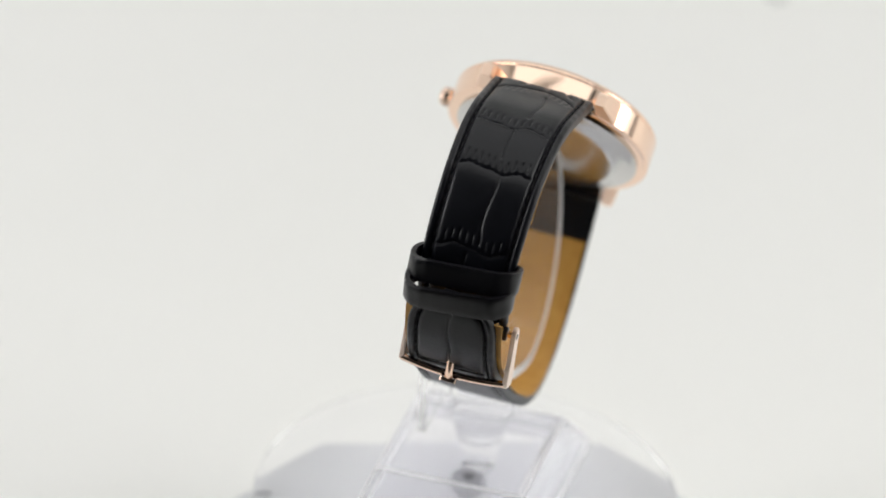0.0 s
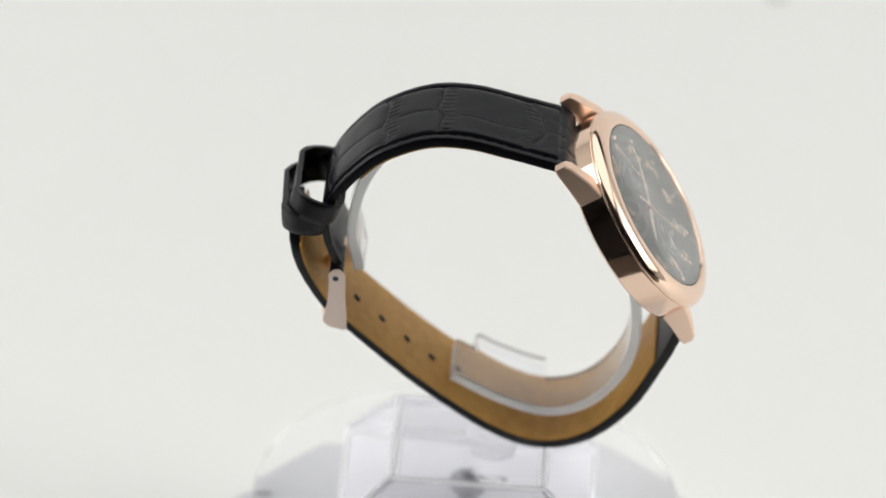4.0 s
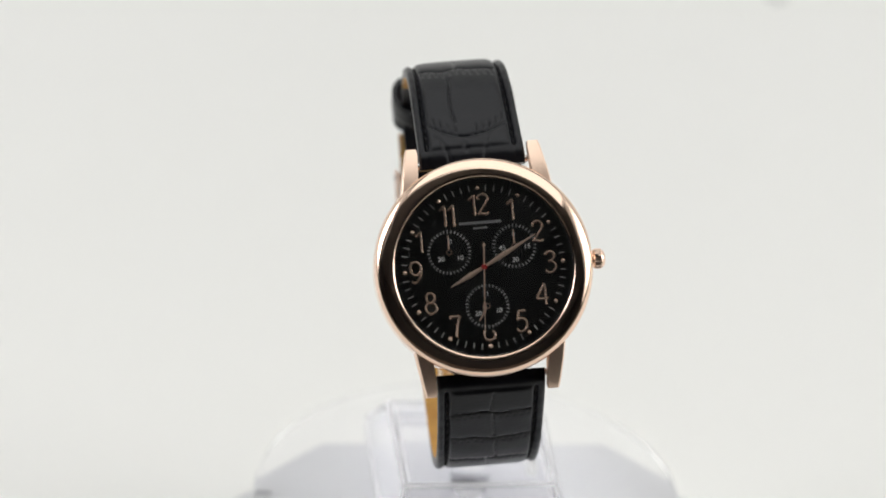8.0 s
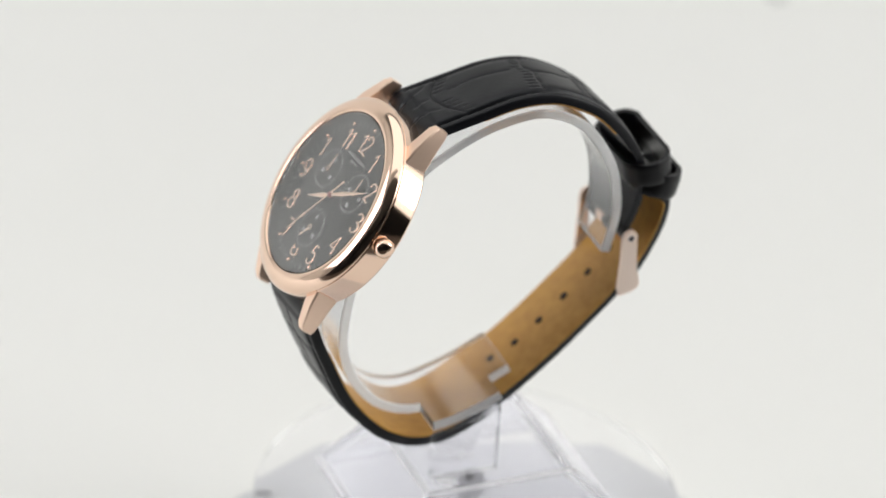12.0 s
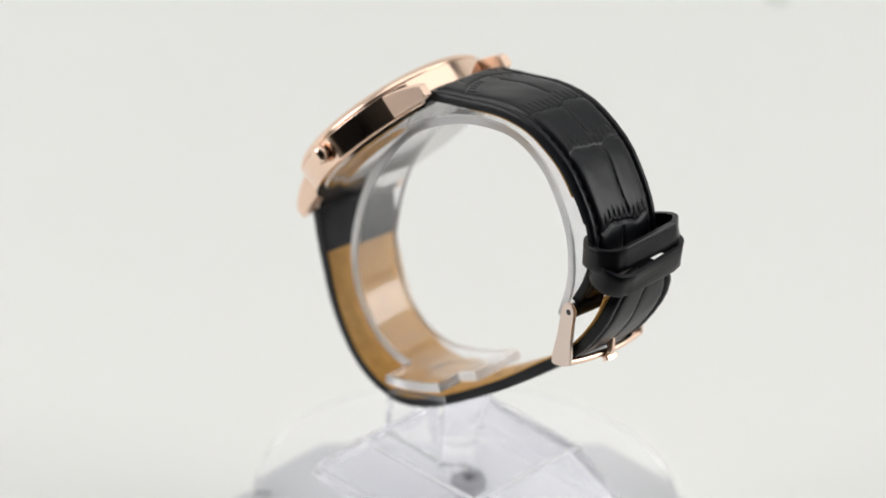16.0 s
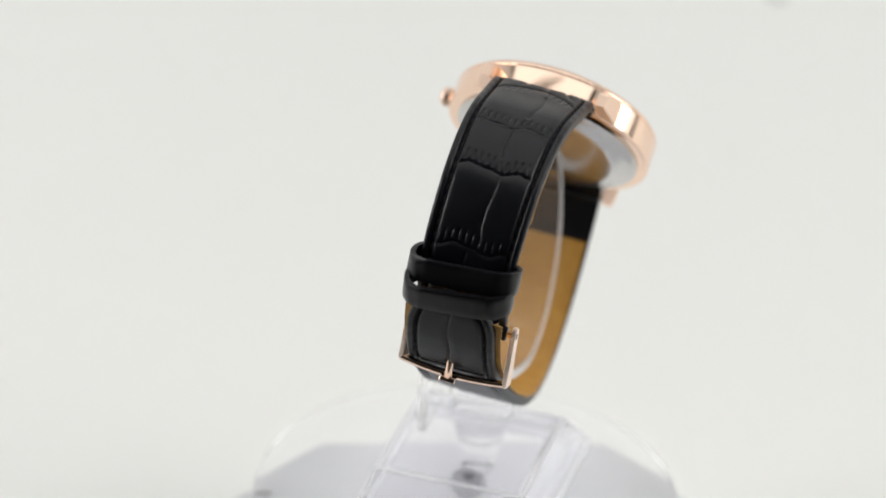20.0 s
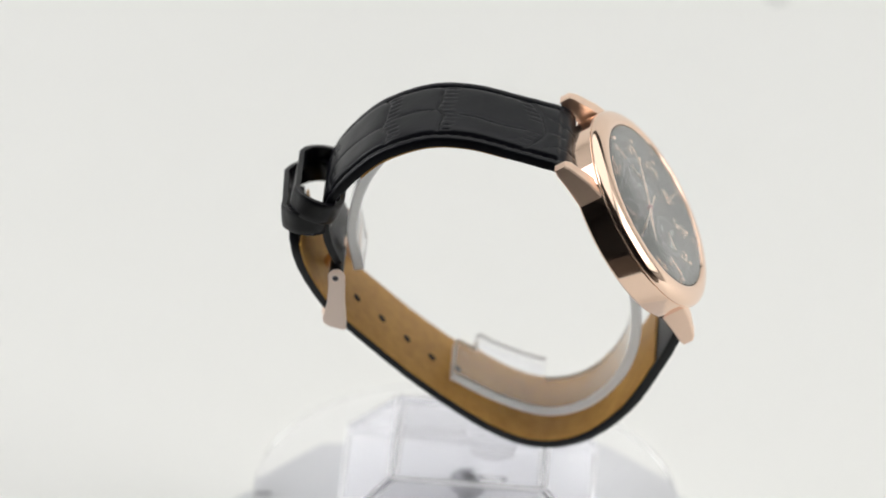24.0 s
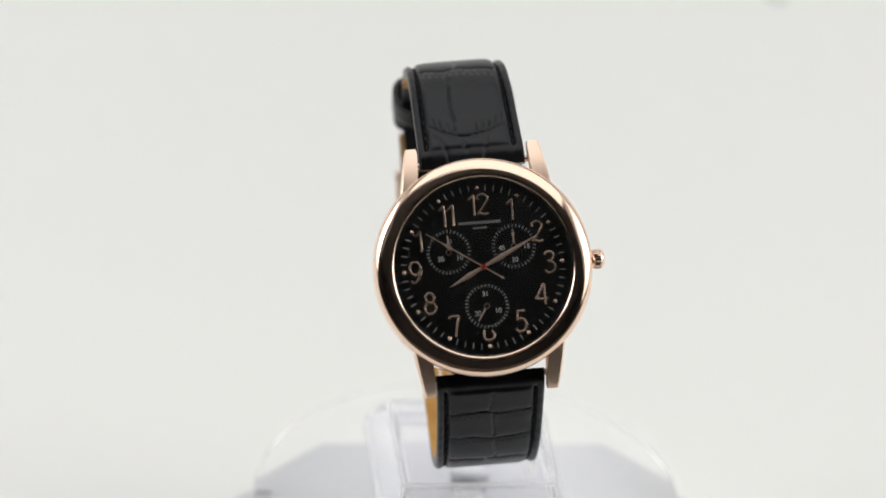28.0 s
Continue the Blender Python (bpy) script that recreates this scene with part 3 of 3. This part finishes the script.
def build_buckle(watch):
    bow = [(x, 15.0, -63.2 - 1.0 * (1 - (x / 10.6) ** 2)) for x in np.linspace(-10.8, 10.1, 21)]
    v, f = tube(bow, 0.72, 12)
    buckle = solid("buckle", v, f, ROSE, watch, "polished rose-gold pin buckle")
    arm = [(24.4, -55.6), (23.9, -54.6), (22.6, -54.2), (21.4, -54.8), (17.5, -57.4), (12.6, -60.2), (11.4, -61.0), (11.6, -61.7), (13.6, -63.5), (15.0, -64.0), (16.0, -63.5), (18.5, -60.8), (21.5, -58.3), (24.0, -57.0)]
    onto = Matrix(((0, 0, 1, 0), (1, 0, 0, 0), (0, 1, 0, 0), (0, 0, 0, 1)))
    for x0 in (-11.2, 9.6):
        part("side_arm", prism(arm, x0, x0 + 0.9, 0.2, onto), ARM_GOLD, buckle)
        v, f = lathe([(0, 0.0), (0.5, 0.0), (0.62, -0.1), (0.62, -0.3), (0, -0.3)], 20, "x", (0, 22.7, -56.1))
        sgn = 1 if x0 > 0 else -1
        v = [(sgn * (x + 0.08) + (10.5 if x0 > 0 else -11.2), y, z) for x, y, z in v]
        solid("pivot_pin", v, f, DARK_METAL, buckle, "dark pin end")
    v, f = tube([(-10.6, 22.7, -56.1), (10.0, 22.7, -56.1)], 0.6, 12)
    solid("pivot_bar", v, f, ROSE, buckle)
    v, f = tube([(0, 22.7, -56.9), (0, 21.0, -59.8), (0, 18.5, -62.8), (0, 16.6, -64.5), (0, 15.2, -65.2), (0, 14.2, -65.0)], [0.75, 0.75, 0.75, 0.8, 0.85, 0.7], 12)
    solid("tongue", v, f, ROSE, buckle, "rose-gold buckle tongue")
    v, f = tube([(-1.5, 22.9, -55.9), (1.5, 22.9, -55.9)], 1.35, 16)
    solid("tongue_loop", v, f, ROSE, buckle)
    part("tongue_head", prism(rounded(3.2, 1.5, 0.4), -0.4, 0.4, 0.15, Matrix.Translation((0, 15.3, -65.6)) @ Matrix.Rotation(radians(160), 4, "X")), ROSE, buckle)


def build_case(watch):
    v, f = lathe([(16.9, -5.4), (19.9, -5.4), (20.5, -5.33), (20.68, -5.2), (20.75, -5.0), (20.755, -4.9), (20.74, -0.25), (20.735, -0.12), (20.7, -0.03), (20.6, 0.03), (20.4, 0.05), (17.0, 0.06)], 160, close=True)
    case = solid("case", v, f, ROSE, watch, "polished round rose-gold watch case")
    v, f = lathe([(17.2, 0.08), (20.5, 0.08), (20.66, 0.12), (20.72, 0.25), (20.62, 0.58), (20.4, 0.95), (20.05, 1.3), (19.55, 1.65), (18.95, 1.94), (18.35, 2.13), (17.8, 2.22), (17.4, 2.2), (17.12, 2.08), (17.0, 1.8), (16.95, 1.4), (16.9, 0.1)], 160, close=True)
    solid("bezel", v, f, ROSE, case, "domed polished rose-gold bezel", 60)
    v, f = lathe([(16.85, 1.48), (16.72, 1.46), (16.58, -0.02), (16.85, -0.04)], 128, close=True)
    solid("inner_ring", v, f, STEEL, case, "thin silvery ring inside the crystal")
    v, f = lathe([(0, -7.4), (13.6, -7.4), (15.4, -7.2), (16.2, -6.5), (17.8, -6.3), (18.6, -5.9), (18.6, -5.35), (0, -5.35)], 128)
    solid("case_back", v, f, STEEL, case, "polished steel case back")
    # lugs
    for sx in (-1, 1):
        for sy in (-1, 1):
            secs = [(11.0, 12.6, 14.9, -5.2, 0.0), (15.0, 11.6, 14.3, -5.2, -0.15), (18.4, 10.8, 13.75, -5.3, -0.95), (22.6, 10.5, 12.9, -5.75, -2.6), (23.6, 10.7, 12.6, -5.65, -3.4)]
            bm = bmesh.new()
            rows = []
            for y, xa, xb, za, zb in secs:
                pr = [(xa, za), (xb - 0.25, za), (xb, za + 0.3), (xb, zb - 0.3), (xb - 0.25, zb), (xa, zb)]
                rows.append([bm.verts.new((sx * x, sy * y, z)) for x, z in pr])
            for a, b in zip(rows, rows[1:]):
                for i in range(6):
                    bm.faces.new((a[i], a[(i + 1) % 6], b[(i + 1) % 6], b[i]))
            bm.faces.new(rows[0])
            bm.faces.new(rows[-1])
            bmesh.ops.bevel(bm, geom=[e for e in bm.edges if e.calc_face_angle(0) > 0.35], offset=0.12, segments=3, affect="EDGES")
            part("lug", bm, LUG_GOLD, case, "", 30)
    for sy in (-1, 1):
        v, f = tube([(-10.6, sy * 20.4, -5.3), (10.6, sy * 20.4, -5.3)], 0.7, 12)
        solid("spring_bar", v, f, STEEL, case)
    # crown with its fluting and polished cap
    seg = 108
    verts, faces = [], []
    for x, r, deep in ((19.6, 1.05, 0), (20.95, 1.05, 0), (20.95, 1.55, 0), (21.15, 1.8, 0.5), (21.4, 1.92, 1), (22.4, 1.92, 1), (22.65, 1.8, 0.5), (22.75, 1.7, 0), (23.0, 1.55, 0), (23.2, 1.2, 0), (23.32, 0.7, 0), (23.36, 0.02, 0)):
        for k in range(seg):
            a = 2 * math.pi * k / seg
            rr = r - (0.12 * deep if k % 4 == 0 else 0.0)
            verts.append((x, rr * math.cos(a), rr * math.sin(a) - 2.1))
    for i in range(11):
        for k in range(seg):
            a, b = i * seg + k, i * seg + (k + 1) % seg
            faces.append((a, b, b + seg, a + seg))
    solid("crown", verts, faces, ROSE, case, "fluted rose-gold winding crown", 30)
    v, f = lathe([(0, 2.02), (16.0, 2.0), (16.8, 1.95), (16.88, 1.88), (16.9, 1.52), (0, 1.52)], 128)
    glass = solid("crystal", v, f, CRYSTAL, case, "clear flat watch crystal", 30)
    glass.visible_shadow = False
    return case


# strokes of each digit: its width, then lines of points in a box one unit high
STROKES = {}
STROKES["1"] = (0.34, [[(0.02, 0.76), (0.13, 0.84), (0.24, 0.98)], [(0.27, 1.0), (0.27, 0.0)]])
STROKES["2"] = (0.56, [[(0.05, 0.76), (0.06, 0.9), (0.2, 1.0), (0.38, 0.98), (0.5, 0.86), (0.5, 0.7), (0.38, 0.5), (0.18, 0.25), (0.02, 0.05)], [(0.02, 0.05), (0.16, 0.09), (0.36, 0.03), (0.54, 0.08)]])
STROKES["3"] = (0.54, [[(0.05, 0.86), (0.14, 0.97), (0.3, 1.0), (0.45, 0.9), (0.45, 0.7), (0.33, 0.58), (0.18, 0.54)], [(0.18, 0.54), (0.4, 0.5), (0.52, 0.34), (0.48, 0.13), (0.3, 0.0), (0.12, 0.02), (0.02, 0.14)]])
STROKES["4"] = (0.62, [[(0.44, 1.0), (0.44, 0.0)], [(0.43, 1.0), (0.02, 0.3)], [(0.02, 0.29), (0.6, 0.29)]])
STROKES["5"] = (0.54, [[(0.5, 0.98), (0.15, 0.98)], [(0.15, 0.98), (0.09, 0.54)], [(0.09, 0.54), (0.26, 0.62), (0.44, 0.55), (0.52, 0.36), (0.46, 0.13), (0.29, 0.0), (0.12, 0.02), (0.02, 0.14)]])
STROKES["7"] = (0.54, [[(0.02, 0.88), (0.06, 0.98)], [(0.04, 0.97), (0.52, 0.97)], [(0.52, 0.97), (0.36, 0.55), (0.26, 0.0)]])
STROKES["8"] = (0.54, [[(0.27 + 0.2 * math.sin(radians(a)), 0.77 + 0.23 * math.cos(radians(a))) for a in range(0, 361, 30)], [(0.27 + 0.26 * math.sin(radians(a)), 0.27 + 0.27 * math.cos(radians(a))) for a in range(0, 361, 30)]])
STROKES["9"] = (0.54, [[(0.27 + 0.25 * math.sin(radians(a)), 0.69 + 0.31 * math.cos(radians(a))) for a in range(0, 361, 30)], [(0.52, 0.69), (0.5, 0.42), (0.4, 0.16), (0.2, 0.0), (0.05, 0.08)]])
STROKES["u"] = (0.54, [[(0.08, 0.72), (0.02, 0.52), (0.06, 0.3), (0.27, 0.22), (0.48, 0.3), (0.52, 0.5), (0.4, 0.66)]])


def numeral(text, x, y, dial, label, tall=3.95, gap=0.3):
    """An applied numeral: flat-topped strokes with bevelled sides, centred on x, y."""
    verts, faces = [], []
    total = sum(STROKES[c][0] for c in text) * tall + gap * (len(text) - 1)
    x0 = x - total / 2
    for c in text:
        wide, strokes = STROKES[c]
        for line in strokes:
            pts = [(x0 + a * tall, y + (b - 0.5) * tall) for a, b in line]
            path = spline(pts, 0.12)[0] if len(pts) > 2 else np.array([np.array(pts[0]) + (np.array(pts[1]) - np.array(pts[0])) * k / 3 for k in range(4)])
            base, n = len(verts), len(path)
            for i, p in enumerate(path):
                d = path[min(i + 1, n - 1)] - path[max(i - 1, 0)]
                d = d / np.linalg.norm(d)
                nx, ny = -d[1], d[0]
                for w, z in ((-0.26, 0.0), (-0.25, 0.11), (-0.21, 0.19), (-0.15, 0.22), (0.15, 0.22), (0.21, 0.19), (0.25, 0.11), (0.26, 0.0)):
                    verts.append((p[0] + w * nx, p[1] + w * ny, z + 0.005))
            for i in range(n - 1):
                for k in range(8):
                    u, v = base + 8 * i + k, base + 8 * i + (k + 1) % 8
                    faces.append((u, v, v + 8, u + 8))
            faces += [tuple(base + k for k in range(8)), tuple(base + 8 * (n - 1) + k for k in range(8))]
        x0 += wide * tall + gap
    return solid("numeral", verts, faces, ROSE, dial, label, 40)


def build_dial(watch):
    v, f = lathe([(0, 0.0), (16.6, 0.0), (16.8, -0.1), (16.8, -0.6), (0, -0.6)], 128)
    dial = solid("dial", v, f, DIAL, watch, "black chronograph-style dial")
    # printed minute ticks and applied dots
    tick = None
    for k in range(60):
        if k % 5 == 0:
            continue
        a = radians(6 * k)
        if tick is None:
            ob = part("minute_tick", prism(rect(0.16, 1.15), 0, 0.03), GREY_PRINT, dial)
            tick = ob.data
        else:
            ob = new("minute_tick", tick)
            ob.parent = dial
        ob.matrix_basis = in_metres(Matrix.Rotation(-a, 4, "Z") @ Matrix.Translation((0, 15.0, 0.01)))
    dot = None
    for k in range(12):
        a = radians(30 * k)
        if dot is None:
            v, f = lathe([(0, 0.42), (0.25, 0.38), (0.42, 0.25), (0.5, 0.02), (0, 0.02)], 20)
            ob = solid("dot_marker", v, f, ROSE, dial)
            dot = ob.data
        else:
            ob = new("dot_marker", dot)
            ob.parent = dial
        ob.location = [15.0 * math.sin(a) * MM, 15.0 * math.cos(a) * MM, 0]
    spots = {"12": (0.0, 11.75), "1": (5.9, 10.45), "2": (10.7, 5.85), "3": (12.6, -0.05), "4": (10.6, -6.0), "5": (6.2, -10.7), "7": (-6.25, -10.75), "8": (-10.6, -6.1), "9": (-12.9, -0.05), "11": (-6.15, 10.15)}
    for text, (x, y) in spots.items():
        numeral(text, x, y, dial, "applied rose-gold numeral " + text)
    numeral("1", -11.8, 5.65, dial, "applied rose-gold numeral cut by a subdial")
    numeral("u", 0.0, -12.75, dial, "lower half of an applied rose-gold numeral")
    # maker's lines, as plain bars
    part("printed_line", prism(rect(8.0, 0.55, 0.0, 8.45), 0.005, 0.03), FAINT_PRINT, dial)
    part("printed_line", prism(rect(2.7, 0.4, -0.05, 7.45), 0.005, 0.03), FAINT_PRINT, dial)
    # subdials
    small = {(-6.3, 3.25): (("20", -1.6, -1.2), ("10", 2.0, -1.2), ("0", 0.4, 2.0)), (6.1, 3.5): (("45", -2.3, -0.2), ("15", 2.4, -0.2), ("30", 0.0, -2.6), ("0", 0.0, 2.2)), (0.05, -7.4): (("31", -0.1, 2.3), ("10", 2.1, -1.0), ("20", -1.8, -1.3))}
    for n, ((cx, cy), words) in enumerate(small.items()):
        v, f = lathe([(3.5, 0.02), (4.25, 0.02), (4.25, 0.035), (3.5, 0.035)], 64, close=True, at=(cx, cy, 0))
        sub = solid("subdial", v, f, DIAL, dial, "small subdial ringed with ticks")
        t0 = None
        for k in range(36):
            if t0 is None:
                ob = part("subdial_tick", prism(rect(0.15, 0.6), 0, 0.02), SUB_PRINT, sub)
                t0 = ob.data
            else:
                ob = new("subdial_tick", t0)
                ob.parent = sub
            ob.matrix_basis = in_metres(Matrix.Translation((cx, cy, 0.04)) @ Matrix.Rotation(radians(10 * k), 4, "Z") @ Matrix.Translation((0, 3.9, 0)))
        for word, x, y in words:
            letters("subdial_number", word, 0.95, 0.02, PRINT, sub, (cx + x, cy + y, 0.05), "printed number " + word)
        ang = (0.0, 0.0, 213.0)[n]
        m = Matrix.Translation((cx, cy, 0.12)) @ Matrix.Rotation(radians(-ang), 4, "Z")
        part("subdial_pointer", prism([(-0.18, 0.5), (-0.1, 3.2), (0.1, 3.2), (0.18, 0.5)], 0.0, 0.12, 0.04, m), ROSE_SATIN, sub, "small rose-gold pointer")
        v, f = lathe([(0.32, 0.1), (0.62, 0.1), (0.62, 0.26), (0.32, 0.26)], 24, close=True, at=(cx, cy, 0.0))
        solid("pointer_ring", v, f, ROSE, sub)
    return dial


def pointer(name, outline, z, watch, mat, label, ridge=0.0):
    """A flat pointer, or one with a raised ridge along its length."""
    if not ridge:
        return part(name, prism(outline, z, z + 0.14, 0.03), mat, watch, label)
    n = len(outline)
    ys = sorted({y for _, y in outline})
    bm = bmesh.new()
    lo = [bm.verts.new((x, y, z)) for x, y in outline]
    hi = [bm.verts.new((x, y, z + 0.04)) for x, y in outline]
    spine = {y: bm.verts.new((0, y, z + 0.04 + ridge * max(abs(x) for x, yy in outline if yy == y))) for y in ys}
    bm.faces.new(lo[::-1])
    for i in range(n):
        j = (i + 1) % n
        bm.faces.new((lo[i], lo[j], hi[j], hi[i]))
        if outline[i][1] == outline[j][1]:
            bm.faces.new((hi[i], hi[j], spine[outline[i][1]]))
        else:
            bm.faces.new((hi[i], hi[j], spine[outline[j][1]], spine[outline[i][1]]))
    return part(name, bm, mat, watch, label, 10)


def build_watch():
    watch = tagged(new("wristwatch"), "rose-gold wristwatch with black dial and black crocodile-embossed strap", "watch")
    watch.matrix_world = WATCH_REST
    build_case(watch)
    build_dial(watch)
    hour = pointer("hour_hand", [(-0.25, -1.6), (0.25, -1.6), (0.26, 0.0), (0.52, 3.0), (0.06, 7.4), (-0.06, 7.4), (-0.52, 3.0), (-0.26, 0.0)], 0.34, watch, ROSE_SATIN, "leaf-shaped rose-gold hour pointer", 0.3)
    minute = pointer("minute_hand", [(-0.25, -1.8), (0.25, -1.8), (0.24, 0.0), (0.5, 4.0), (0.05, 11.6), (-0.05, 11.6), (-0.5, 4.0), (-0.24, 0.0)], 0.54, watch, ROSE_SATIN, "leaf-shaped rose-gold minute pointer", 0.3)
    second = pointer("second_hand", [(-0.1, -3.6), (-0.32, -4.2), (0.0, -4.6), (0.32, -4.2), (0.1, -3.6), (0.14, 0.0), (0.1, 6.5), (0.4, 7.6), (0.07, 9.0), (0.05, 12.6), (-0.05, 12.6), (-0.07, 9.0), (-0.4, 7.6), (-0.1, 6.5), (-0.14, 0.0)], 0.72, watch, ROSE_SATIN, "thin rose-gold seconds pointer")
    v, f = lathe([(0, 0.9), (0.35, 0.88), (0.55, 0.8), (0.55, 0.2), (0, 0.2)], 24)
    solid("centre_cap", v, f, RED, watch, "small red centre cap")
    build_strap(watch)
    return watch, hour, minute, second


build_room()
build_softboxes()
build_tent()
plate = build_turntable()
stand = build_stand()
watch, hour, minute, second = build_watch()


def motions():
    """The table turns with the stand and the watch; the watch's pointers go on."""
    spin(plate, Matrix())
    spin(stand, STAND_REST)
    spin(watch, WATCH_REST)
    walk(second, [(t, Matrix.Rotation(radians(-(178 + 6 * math.floor(t - 7 + 0.05))), 4, "Z")) for t in TIMES])
    walk(minute, [(t, Matrix.Rotation(radians(-(61.0 + 0.1 * t)), 4, "Z")) for t in range(29)])
    walk(hour, [(t, Matrix.Rotation(radians(-(243.0 + t / 120)), 4, "Z")) for t in range(29)])


motions()
